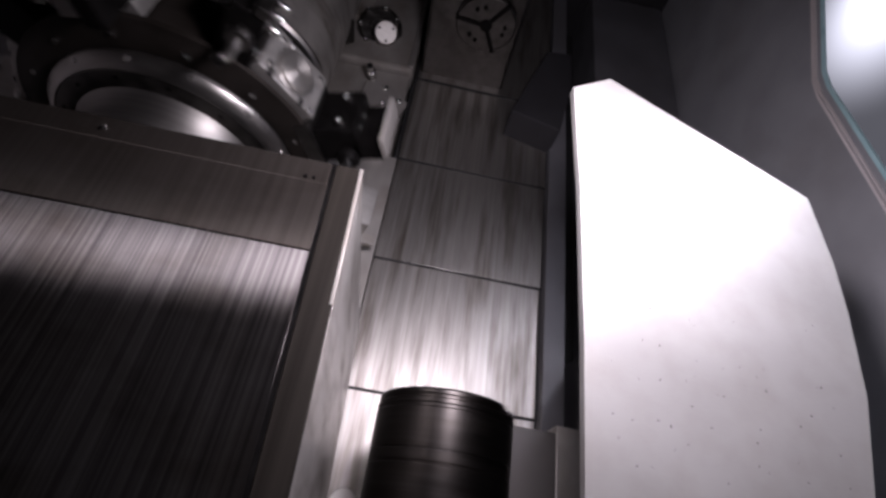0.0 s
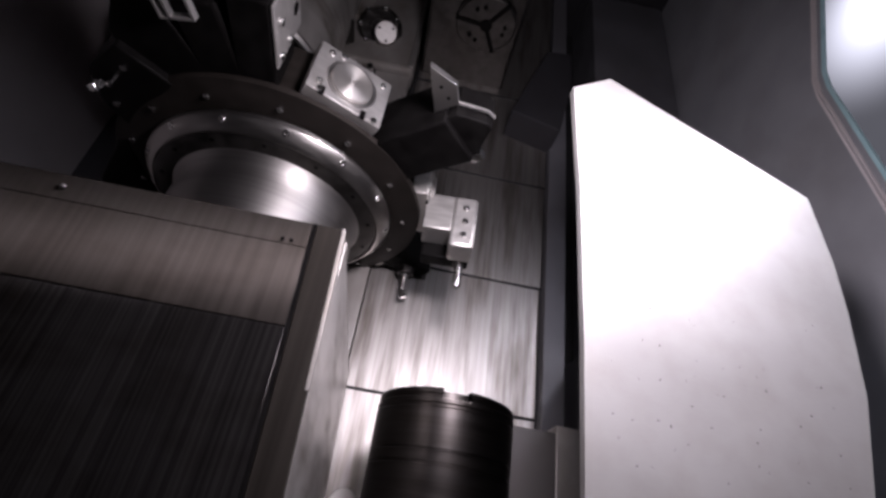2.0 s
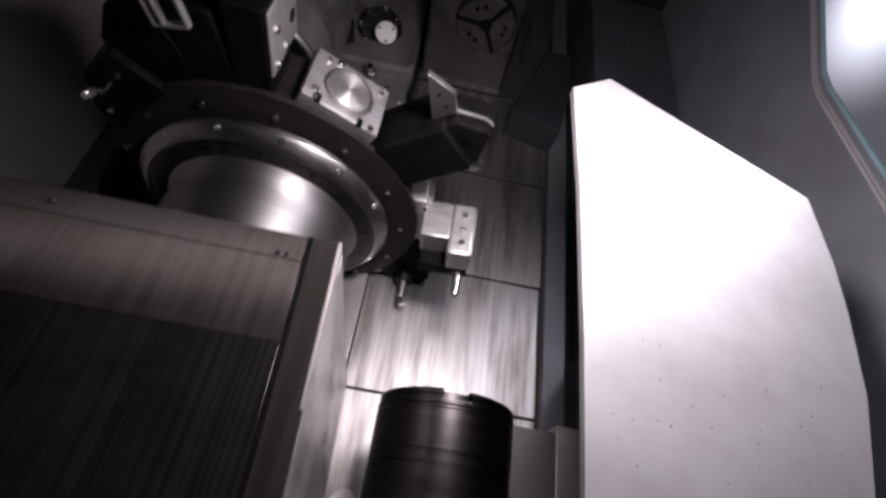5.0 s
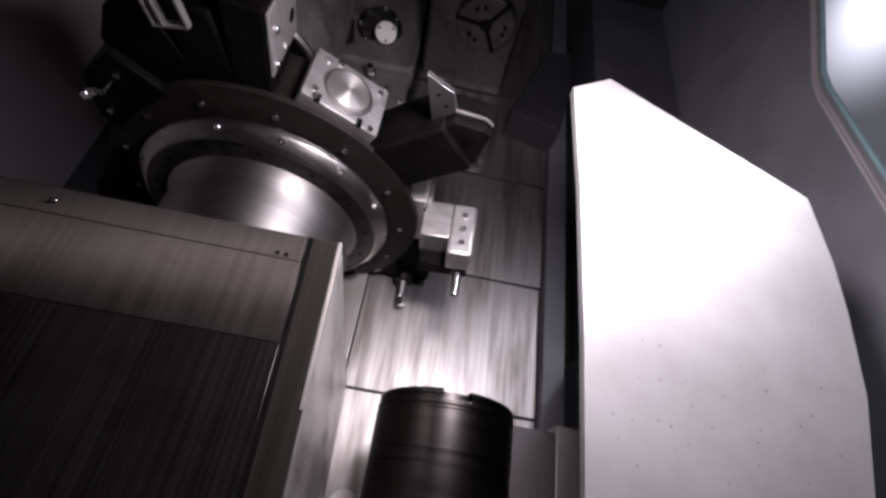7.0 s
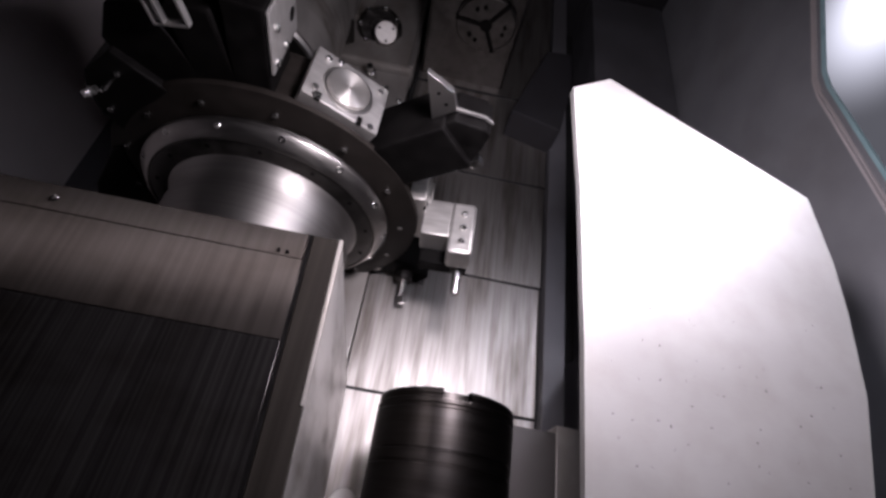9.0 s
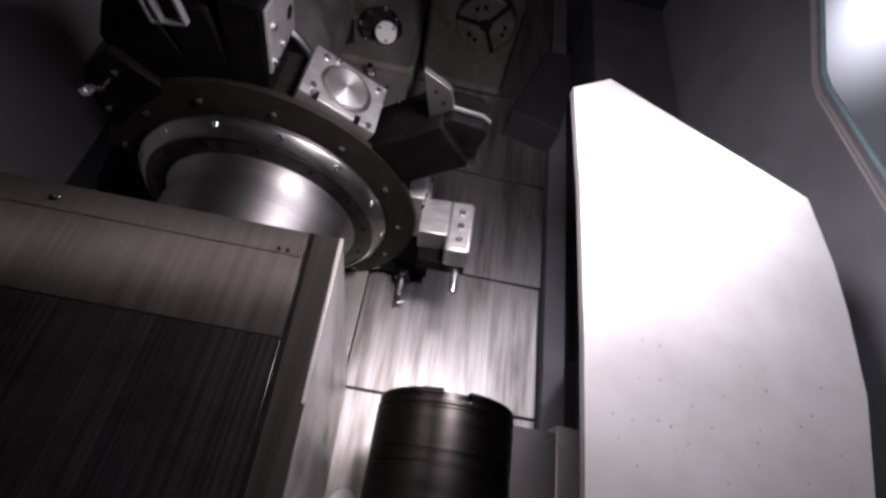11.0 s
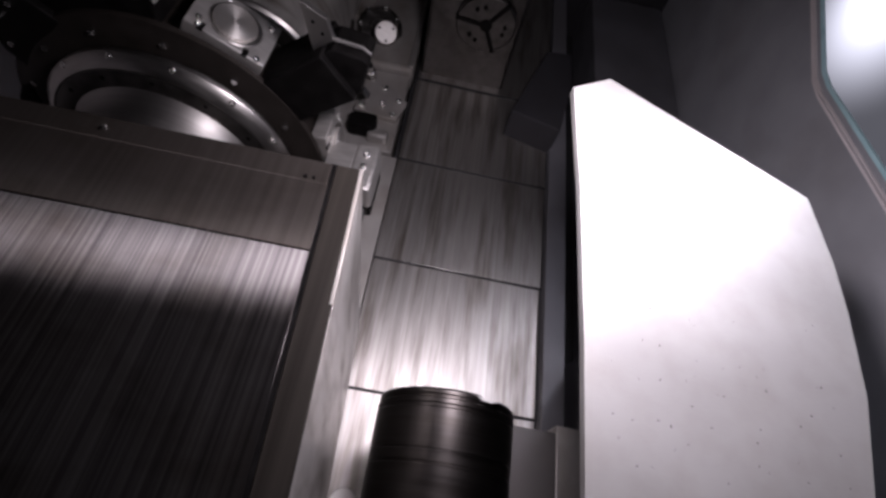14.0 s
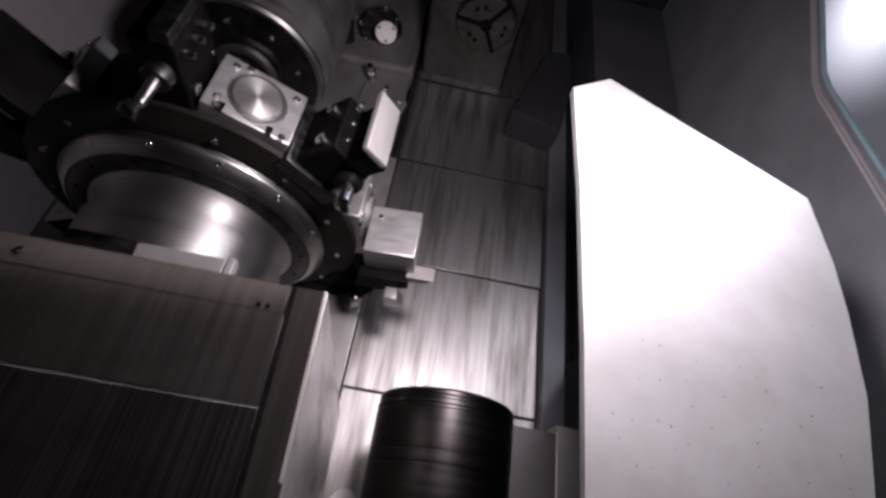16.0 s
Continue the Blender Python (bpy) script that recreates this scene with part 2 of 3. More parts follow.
def enclosure():
    t = 0.03
    x0, x1, y0, y1, z0, z1 = -1.15, 0.83, -0.55, 1.95, ZC - 1.45, ZC + 0.16
    tagged(part("floor", slab(x0 - t, x1 + t, y0 - t, y1 + t, z0 - t, z0), PAINT), "dark grey painted steel chip pan floor", "floor", kind="structure")
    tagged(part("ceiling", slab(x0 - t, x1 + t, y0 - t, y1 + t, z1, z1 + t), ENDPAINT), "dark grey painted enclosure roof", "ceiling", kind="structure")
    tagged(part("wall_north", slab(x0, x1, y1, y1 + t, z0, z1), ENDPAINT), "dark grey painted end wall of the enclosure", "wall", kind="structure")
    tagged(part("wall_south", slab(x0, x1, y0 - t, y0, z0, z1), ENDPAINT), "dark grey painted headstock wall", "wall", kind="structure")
    tagged(part("wall_west", slab(x0 - t, x0, y0, y1, z0, z1), WESTPAINT), "light grey painted rear wall of the enclosure in shade", "wall", kind="structure")
    # east wall: the door sheet with its window opening above a bent sill
    sill = [(0.50, ZC - 0.565), (0.61, ZC - 0.575), (0.97, ZC - 0.617), (1.20, ZC - 0.547), (1.42, ZC - 0.48), (1.42, ZC - 0.2)]
    turn = Matrix(((0, 1, 0, 0.80), (1, 0, 0, 0), (0, 0, 1, 0), (0, 0, 0, 1)))
    lower = [(y0, z0), (y1, z0), (y1, z1), (1.42, z1)] + sill[4::-1] + [(0.50, z1), (y0, z1)]
    wall = tagged(part("wall_east", prism(lower, 0, t, turn), DOORPAINT), "grey painted sliding door sheet with a window", "wall", kind="structure")
    tagged(part("wall_lintel", slab(0.80, 0.83, 0.502, 1.418, ZC - 0.2, z1), PAINT), "grey painted strip above the door window", "wall", kind="structure")
    win = empty("window_1", "bright safety-glass door window with teal edge", "window", kind="structure")
    bend = []
    for k in range(len(sill) - 1):
        (ya, za), (yb, zb) = sill[k], sill[k + 1]
        bend += [(ya + (yb - ya) * f, za + (zb - za) * f) for f in (0.08, 0.5, 0.92)] if k < 4 else []
    plane = Matrix(((0, 1, 0, 0.0), (1, 0, 0, 0), (0, 0, 1, 0), (0, 0, 0, 1)))
    for name, lo, hi, mat, x in (("seal", 0.0, 0.005, WESTPAINT, 0.795), ("inner_rim", 0.010, 0.013, WESTPAINT, 0.794), ("glass_edge", 0.026, 0.034, TEAL, 0.796), ("glass_border", 0.013, 0.026, DOORPAINT, 0.799)):
        part(name, prism([(y, z + lo) for y, z in bend] + [(y, z + hi) for y, z in bend[::-1]], x, x + 0.006, plane), mat, win)
    tagged(part("backdrop", slab(1.3, 1.31, -1.0, 2.6, ZC - 1.2, ZC + 1.0), SKYLIT), "bright workshop light outside the window", "backdrop", kind="structure")


enclosure()

# ---- bed and covers ----


def way_covers():
    cov = empty("way_cover", "telescopic brushed steel way cover with scratched plates", "way cover", (0, 0, ZC - 1.12))
    seams = [-0.5, 0.285, 0.62, 0.955, 1.30, 1.95]
    for i in range(5):
        z = 0.006 * i
        ob = part("cover_plate", slab(-0.089, 0.353, seams[i] - 0.0, seams[i + 1] + (0.02 if i < 4 else -0.01), -0.004 + z - 0.012, z, 0.0006), BRUSHED, cov)
        if i:
            # thin near-black strip stands in for the shadow line below each plate edge
            part("seam_shadow", slab(-0.089, 0.353, seams[i] - 0.0045, seams[i] - 0.0002, z - 0.014, z - 0.0008), GAPSHADE, cov, "near-black strip standing in for the shadow line under the plate edge")
    rail = empty("side_rail", "long steel side ledge beside the way cover", "machine ledge", (0, 0, ZC - 1.10))
    part("ledge", slab(-0.62, -0.092, 0.1, 0.948, -0.35, 0.0, 0.003), LEDGE, rail)
    part("raised_plate", slab(-0.62, -0.112, 0.955, 1.29, -0.35, 0.006, 0.005), LEDGE, rail)
    part("raised_plate", slab(-0.62, -0.105, 1.295, 1.94, -0.35, 0.03, 0.012), LEDGE, rail)
    part("edge_trim", slab(-0.126, -0.1065, 1.3, 1.94, 0.024, 0.04, 0.006), SILVER, rail, "bright worn steel edge")
    # strip sunk in the gap, whose shade is put into its near-black colour
    part("gap_shade_strip", slab(-0.103, -0.092, 0.955, 1.94, -0.30, -0.012, 0.0), GAPSHADE, rail)
    block = empty("end_block", "grey painted block beside the far spindle", "machine guard")
    flat = Matrix(((1, 0, 0, 0), (0, 0, 1, 0), (0, 1, 0, 0), (0, 0, 0, 1)))
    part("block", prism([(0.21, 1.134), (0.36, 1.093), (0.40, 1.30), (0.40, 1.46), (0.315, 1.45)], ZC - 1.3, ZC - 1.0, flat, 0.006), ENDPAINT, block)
    guard = empty("front_trough", "grey sheet-metal trough beside the way cover", "machine guard")
    part("side_sheet", slab(0.356, 0.41, -0.5, 1.94, ZC - 1.16, ZC - 1.08, 0.003), PAINT, guard)
    # channel floor: the deep shade of the trough is put into its colour
    part("channel_shade", slab(0.412, 0.50, -0.5, 1.94, ZC - 1.30, ZC - 1.25), GAPSHADE, guard)
    part("outer_sheet", slab(0.50, 0.79, -0.5, 1.94, ZC - 1.35, ZC - 1.05, 0.004), PAINT, guard)
    foot = empty("chuck_guard", "grey painted block beside the chuck", "machine guard")
    part("block", slab(0.255, 0.345, -0.5, 0.225, ZC - 1.10, ZC - 0.95, 0.004), WARM, foot)
    part("side_plate", slab(0.3455, 0.395, -0.5, 0.24, ZC - 1.10, ZC - 0.955, 0.003), LEDGE, foot)
    lug = empty("chuck_lug", "pale curved steel lug beside the chuck", "bracket")
    part("lug", lathe([(0, 0.0), (0.026, 0.0), (0.028, -0.002), (0.028, -0.02)], 32, pose(-0.035, 0.055, ZC - 1.108, 90, 0, 0)), SILVER, lug)


way_covers()


def front_sheet():
    """The pale sheet over the front of the work space."""
    g = empty("front_guard_sheet", "pale brightly lit sheet-metal guard panel with cut corners", "guard panel")
    z = ZC - 0.45
    outline = [(0.188, -0.12), (0.191, 0.2), (0.189, 0.404), (0.181, 0.584), (0.238, 0.62), (0.508, 0.467), (0.515, 0.364), (0.513, 0.30), (0.503, 0.20), (0.477, 0.10), (0.43, -0.02), (0.38, -0.12)]
    m = Matrix(((1, 0, 0, 0), (0, 0, 1, 0), (0, 1, 0, z), (0, 0, 0, 1)))
    part("sheet", prism(outline, -0.012, 0.0, m), WHITE, g)
    rng = random.Random(4)
    bm = bmesh.new()
    for _ in range(60):
        x, y, r = rng.uniform(0.2, 0.47), rng.betavariate(2, 2.2) * 0.34, rng.choice((0.0004, 0.0005, 0.0006, 0.0008))
        bmesh.ops.create_cone(bm, cap_ends=True, segments=8, radius1=r * rng.uniform(0.8, 1.6), radius2=r * 0.6, depth=0.0005, matrix=Matrix.Translation((x, y, z + 0.0002)))
    tagged(part("dirt_specks", bm, WARM, g), kind="stuff")
    part("support_leg", slab(0.44, 0.465, 0.06, 0.44, ZC - 1.26, z - 0.0125, 0.003), PAINT, g)


front_sheet()

# ---- main chuck and far spindle ----


def main_chuck():
    c = empty("chuck", "dark oiled steel chuck sleeve with grooves and a rim notch", "lathe chuck", (AX, 0, AZ))
    R = 0.1175
    prof = [(R, -0.5), (R, 0.104), (R - 0.0015, 0.105), (R - 0.0015, 0.108), (R, 0.109), (R, 0.124), (R - 0.0015, 0.125), (R - 0.0015, 0.127), (R, 0.128), (R, 0.186),
            (R - 0.002, 0.188), (R - 0.002, 0.192), (R, 0.194), (R, 0.20), (R - 0.0025, 0.202), (R - 0.0025, 0.206), (R - 0.001, 0.208), (R - 0.001, 0.213), (R - 0.005, 0.217), (R - 0.026, 0.217), (R - 0.026, 0.12), (0.03, 0.12), (0.03, -0.5)]
    n = 96
    bm = lathe(prof, n)
    # the notch in the rim: cut the wall away over a narrow sector
    bm.verts.ensure_lookup_table()
    half = math.radians(11)
    drop = []
    for f in bm.faces:
        p = f.calc_center_median()
        if p.y > 0.201 and math.hypot(p.x, p.z) > R - 0.03 and abs(math.atan2(p.x, p.z)) < half:
            drop.append(f)
    bmesh.ops.delete(bm, geom=drop, context="FACES")
    part("sleeve", bm, CHUCKM, c)
    part("notch_floor", slab(-R * math.sin(half), R * math.sin(half), 0.196, 0.201, R - 0.027, R - 0.0035), LEDGE, c)
    part("end_face", lathe([(0, 0.175), (R - 0.0262, 0.175)], 48), SILVER, c, "bright turned end face")
    return c


CHUCK = main_chuck()


def far_spindle():
    s = empty("counter_spindle", "dark three-jaw chuck on the far spindle housing", "lathe chuck", (AX - 0.03, 1.31, AZ))
    R = 0.088
    part("housing", slab(-0.17, 0.105, 0.017, 0.6, -0.26, 0.2, 0.01), DARK, s)
    part("body", lathe([(0, 0.0), (0.02, 0.0), (R - 0.004, 0.0), (R, 0.004), (R, 0.018)], 64), DARK, s)
    for k in range(3):
        m = pose(0, 0, 0, 0, 35 + 120 * k, 0)
        part("jaw_slot", slab(-0.006, 0.006, -0.003, 0.02, 0.01, R + 0.002, 0, m), BLACK, s)
        m2 = pose(0, 0, 0, 0, 95 + 120 * k, 0)
        for dx in (-0.012, 0.012):
            part("jaw_screw", screw(0.006, m2 @ Vector((dx, 0, 0.055)), (0, -1, 0)), BLACK, s)
    part("bore", lathe([(0, -0.002), (0.018, -0.003), (0.02, 0.004)], 24), BLACK, s)
    return s


far_spindle()


def side_fittings():
    drum = empty("rear_flange", "large round steel flange with a stepped hub", "machine housing", (-0.52, 1.0, ZC - 0.95))
    part("flange", lathe([(0, 0.02), (0.06, 0.02), (0.065, 0.0), (0.1, 0.0), (0.105, 0.012), (0.1878, 0.012)], 64), DARK, drum)
    part("housing", lathe([(0.2065, 0.02), (0.2068, 0.03), (0.2068, 0.5), (0.25, 0.52), (0.25, 0.85)], 96), SIDE, drum, "pale round housing behind the flange")
    part("rim", lathe([(0.188, 0.0119), (0.19, 0.006), (0.2, 0.006), (0.206, 0.014), (0.206, 0.3)], 96), POLISHED, drum, "bright turned rim")
    part("hub_ring", lathe([(0.064, 0.0), (0.07, -0.012), (0.082, -0.012), (0.086, 0.0)], 64), POLISHED, drum)
    for k in range(8):
        a = math.radians(45 * k + 10)
        part("screw", screw(0.007, (0.14 * math.cos(a), 0.012, 0.14 * math.sin(a)), (0, -1, 0)), CHROME, drum)
    cap = empty("round_cover", "small bright round cover with three screw holes", "cap", (-0.219, 1.405, ZC - 1.075))
    part("knurled_ring", lathe([(0.0, 0.046), (0.03, 0.046), (0.034, 0.05), (0.06, 0.05), (0.07, 0.042), (0.07, 0.03), (0.075, 0.028), (0.075, 0.0)], 40, along((-0.03, 0.06, -0.01), (0.05, -0.55, 0.83))), DARK, cap)
    ring = along((-0.03, 0.06, -0.01), (0.05, -0.55, 0.83))
    for k in range(7):
        a = 2 * math.pi * k / 7
        part("ring_screw", screw(0.008, ring @ Vector((0.062 * math.cos(a), 0.05, 0.062 * math.sin(a))), ring.to_3x3() @ Vector((0, 1, 0))), CHROME, cap)
    part("disc", lathe([(0, 0.05), (0.033, 0.05), (0.037, 0.046), (0.037, -0.02)], 40, along((0, 0, 0.03), (0.12, -0.7, 0.7))), SILVER, cap)
    for k in range(3):
        a = math.radians(30 + 120 * k)
        part("screw_hole", lathe([(0, 0.0), (0.0045, 0.0), (0.0045, -0.004)], 12, along((0, 0, 0.03), (0.12, -0.7, 0.7)) @ pose(0.025 * math.cos(a), 0.0504, 0.025 * math.sin(a))), BLACK, cap)


side_fittings()


def coolant_bracket():
    b = empty("coolant_bracket", "small bolted steel bracket with a hose fitting", "bracket", (-0.19, 1.13, ZC - 1.094))
    flat = Matrix(((1, 0, 0, 0), (0, 0, 1, 0), (0, 1, 0, 0), (0, 0, 0, 1)))
    part("plate", prism([(-0.06, -0.05), (0.07, -0.06), (0.09, 0.02), (0.01, 0.1), (-0.05, 0.08)], 0.0, 0.02, flat, 0.002), LEDGE, b)
    for x, y in ((-0.04, -0.03), (0.055, -0.045), (0.065, 0.015), (0.015, 0.06), (0.02, -0.01)):
        part("screw", screw(0.009, (x, y, 0.02), (0, 0, 1)), CHROME, b)
    part("fitting", lathe([(0.014, 0.0), (0.014, 0.03), (0.01, 0.032), (0.01, 0.06), (0, 0.062)], 16, along((-0.035, 0.1, 0.02), (-0.1, -0.3, 0.9))), CHROME, b)
    part("elbow", slab(-0.06, 0.02, -0.14, -0.08, 0.0, 0.05, 0.012), BLACK, b)
    part("clip", slab(0.0, 0.06, -0.155, -0.12, 0.0, 0.035, 0.01), SILVER, b)
    part("clip", slab(0.01, 0.055, -0.20, -0.185, 0.0, 0.02, 0.004), SILVER, b)
    rods = empty("guide_rods", "two short bright steel rods on the rear housing", "rod", (-0.403, 1.378, ZC - 0.95))
    part("carrier", slab(-0.03, 0.12, -0.012, 0.02, -0.09, -0.012, 0.004, pose(0.0, 0.02, 0, 0, 0, -45)), DARK, rods)
    for k in range(2):
        part("rod", lathe([(0, 0), (0.005, 0), (0.005, 0.045), (0, 0.045)], 12, along((-0.015 + 0.042 * k, 0.015 - 0.042 * k, 0.0), (0.71, -0.71, 0.0))), SILVER, rods)


coolant_bracket()

# ---- carriage ----


def carriage():
    """The cover over the long slide: it runs along y. Its origin lies on the far right corner of its top."""
    c = empty("carriage_cover", "scratched dark steel slide cover with folded far lip", "slide cover", (-0.08, 0.286, ZC - 0.5))
    skew = Matrix(((1, -0.045, 0, 0), (0, 1, 0, 0), (0, 0, 1, 0), (0, 0, 0, 1)))
    part("top_sheet", slab(-0.62, -0.0385, -0.75, -0.1298, -0.004, 0.0, 0.001, skew), COVER, c, "scratched steel sheet")
    part("far_sheet", slab(-0.62, -0.0385, -0.1292, -0.034, -0.004, 0.0008, 0.001, skew), SATIN, c)
    part("far_lip", slab(-0.62, -0.0385, -0.0338, 0.0, -0.012, 0.0002, 0.001), SATIN, c)
    for x0, x1 in ((-0.267, -0.25), (-0.243, -0.19), (-0.186, -0.15), (-0.147, -0.118), (-0.1, -0.088), (-0.07, -0.058)):
        part("scratch_seam", slab(x0, x1, -0.1295, -0.1280, -0.002, 0.0004), BLACK, c)
    part("strip_gap", slab(-0.0384, -0.0336, -0.75, 0.0, -0.006, 0.0003, 0.0, skew), BLACK, c)
    part("edge_strip", slab(-0.0335, 0.0, -0.75, 0.0, -0.006, 0.0005, 0.0012, skew), STRIP, c)
    # pale bead stands in for the highlight along the far part of the rounded edge
    part("edge_highlight", slab(-0.004, 0.0006, -0.19, 0.0004, -0.0055, 0.0016, 0.001, skew), LEDGE, c, "pale bead standing in for the highlight on the rounded edge")
    part("side_sheet", slab(-0.003, 0.0, -0.75, 0.0, -0.58, -0.007, 0.0005, skew), SIDE, c)
    part("bolt", screw(0.004, (-0.315, -0.018, 0.0002), (0, 0, 1)), CHROME, c)
    for dx in (-0.066, -0.056):
        part("rivet", screw(0.0022, (dx, -0.028, 0.0002), (0, 0, 1)), BLACK, c)
    return c


CARRIAGE = carriage()

# ---- turret ----
TX, TY, TZ = -0.299, 0.5395, AZ


def radial(deg, x=0, y=0, z=0):
    """A pose on the turret at an angle: x outwards, y along its axis, z the way it turns."""
    return pose(0, 0, 0, 0, -deg, 0) @ pose(x, y, z)


def blank_plate(t, deg, name="station_plate"):
    m = radial(deg)
    pl = part(name, slab(0.285, 0.318, 0.030, 0.140, -0.066, 0.072, 0.003, m), SILVER, t, "bright machined aluminium station plate")
    boss = part("boss", lathe([(0, 0.004), (0.0034, 0.004), (0.0036, 0.010), (0.036, 0.010), (0.0375, 0.009), (0.0375, 0.0)], 48), BOSS, pl)
    boss.matrix_local = m @ along((0.317, 0.082, 0.004), (1, 0, 0))
    part("boss_collar", lathe([(0.0376, 0.0035), (0.0445, 0.0035), (0.046, 0.002), (0.046, 0.0)], 48, m @ along((0.317, 0.084, 0.002), (1, 0, 0))), FACED, pl)
    for z in (-0.03, 0.045):
        part("key_slot", slab(0.314, 0.3184, 0.0296, 0.046, z - 0.005, z + 0.005, 0.0, m), BLACK, pl)
    for y, z in ((0.036, -0.05), (0.122, -0.05), (0.036, 0.05), (0.122, 0.05), (0.05, 0.054), (0.13, 0.03)):
        part("screw", screw(0.0055, m @ Vector((0.318, y, z)), m.to_3x3() @ Vector((1, 0, 0))), CHROME, pl)
    return pl


def dark_holder(t, deg, reach=0.012, r=0.009, z=0.015, x=0.365):
    m = radial(deg)
    out = m.to_3x3() @ Vector((1, 0, 0))
    h = part("tool_holder", slab(0.28, 0.395, 0.02, 0.135, -0.042, 0.042, 0.005, m), BLACK, t, "black oxide tool holder")
    part("foot", slab(0.278, 0.31, 0.012, 0.142, -0.058, 0.058, 0.003, m), BLACK, h)
    for y in (0.05, 0.108):
        part("screw", screw(0.011, m @ Vector((0.396, y, 0.026)), out), CHROME, h)
    for y in (0.04, 0.072, 0.104):
        part("clamp_screw", screw(0.006, m @ Vector((0.396, y, -0.018)), out, 0.012), CHROME, h)
    part("collet", lathe([(0, -0.008), (r + 0.006, -0.008), (r + 0.011, 0.0), (r + 0.011, 0.02)], 28, m @ pose(x, 0.012, z)), BLACK, h)
    part("bar", lathe([(0, -reach - 0.01), (r - 0.002, -reach - 0.008), (r, -reach), (r, 0.0)], 20, m @ pose(x, 0.008, z)), CHROME, h)
    part("insert", slab(-0.008, 0.003, -0.01, 0.003, -0.01, 0.01, 0.001, m @ pose(x + 0.007, -reach, z, 0, 35, 20)), CHROME, h)
    return h


def turret():
    t = empty("tool_turret", "dark twelve-station tool turret on a polished steel neck", "tool turret", (TX, TY, TZ))
    part("neck", lathe([(0.13, -0.30), (0.176, -0.30), (0.178, -0.295), (0.178, -0.29), (0.178, -0.2), (0.178, -0.09), (0.178, -0.0705), (0.178, -0.07), (0.172, -0.068), (0.172, -0.05), (0.18, -0.03), (0.186, -0.022)], 96), NECK, t, "polished steel neck")
    part("back_ring", lathe([(0.186, -0.022), (0.219, -0.019), (0.2225, -0.0165), (0.2405, 0.003), (0.243, 0.012)], 96), DARK, t)
    part("chamfer_ring", lathe([(0.2195, -0.0188), (0.2225, -0.0205), (0.226, -0.0195), (0.243, 0.0), (0.2445, 0.003), (0.2445, 0.008), (0.2420, 0.009)], 96), RINGM, t)
    part("disc", lathe([(0.238, 0.012), (0.272, 0.012), (0.285, 0.016), (0.302, 0.018), (0.304, 0.027), (0.288, 0.0285), (0.288, 0.14), (0.28, 0.15), (0.1, 0.15)], 96), DISCM, t, "black turret disc with a stepped rim")
    part("hub", lathe([(0.0, 0.17), (0.09, 0.17), (0.12, 0.16), (0.2, 0.15)], 64), DARK, t)
    for k in range(14):
        a = 25.7 * k - 1
        m = radial(a)
        part("ring_bolt", screw(0.006, m @ Vector((0.236, -0.004, 0)), m.to_3x3() @ Vector((0.7, -0.7, 0))), CHROME, t)
        m = radial(a + 8)
        part("face_hole", lathe([(0, -0.0005), (0.004, -0.0005), (0.004, 0.003)], 12, m @ pose(0.205, -0.0205, 0)), BLACK, t)
        m = radial(a + 4)
        part("disc_bolt", screw(0.005, m @ Vector((0.27, 0.012, 0)), (0, -1, 0)), CHROME, t)
    # plate with an axial drill block
    blank_plate(t, 5)
    m = radial(5, -0.012, -0.018, 0)
    out, side = m.to_3x3() @ Vector((1, 0, 0)), m.to_3x3() @ Vector((0, 0, 1))
    blk = part("drill_block", slab(0.327, 0.385, 0.0, 0.085, -0.03, 0.03, 0.003, m), SILVER, t, "bright aluminium drill block")
    part("clamp", slab(0.383, 0.434, -0.036, 0.085, -0.03, 0.034, 0.008, m), SILVER, blk)
    part("base", slab(0.33, 0.43, -0.03, 0.08, -0.066, -0.031, 0.004, m), BLACK, blk)
    for y in (-0.01, 0.022, 0.054):
        part("screw", screw(0.0065, m @ Vector((0.410, y, 0.034)), side), CHROME, blk)
    part("collar", lathe([(0, -0.012), (0.012, -0.012), (0.015, 0.0), (0.015, 0.03)], 24, m @ pose(0.410, -0.022, -0.048)), DARK, blk)
    part("drill", lathe([(0, -0.068), (0.007, -0.062), (0.008, -0.058), (0.008, 0.0)], 20, m @ pose(0.412, -0.022, -0.045)), CHROME, blk, "bright steel drill")
    # turning holder with a tapered head
    m = radial(38)
    w = part("turning_holder", slab(0.28, 0.435, 0.02, 0.125, -0.05, 0.05, 0.004, m), BLACK, t, "black oxide turning holder")
    part("end_fin", prism([(0.41, 0.05), (0.450, 0.132), (0.470, 0.085), (0.456, 0.05)], 0.05, 0.062, m, 0.001), FACED, w, "bright triangular fin")
    part("head", prism([(0.432, -0.05), (0.455, -0.045), (0.5, -0.005), (0.495, 0.01), (0.46, 0.045), (0.432, 0.045)], 0.035, 0.105, m @ pose(-0.008, 0, 0), 0.003), BLACK, w)
    part("edge_clamp", prism([(0.462, 0.046), (0.498, 0.012), (0.504, -0.004), (0.507, -0.002), (0.502, 0.016), (0.466, 0.05)], 0.052, 0.0555, m @ pose(-0.008, 0, 0.003), 0.0006), SILVER, w)
    for x, z in ((0.447, 0.092), (0.447, 0.068)):
        part("fin_hole", lathe([(0, 0), (0.003, 0), (0.003, 0.003)], 10, m @ pose(x, 0.0492, z)), BLACK, w)
    part("insert", slab(0.43, 0.452, 0.03, 0.045, -0.062, -0.045, 0.001, m), CHROME, w)
    # the other stations
    blank_plate(t, 62)
    blank_plate(t, 304.5)
    m = radial(138)
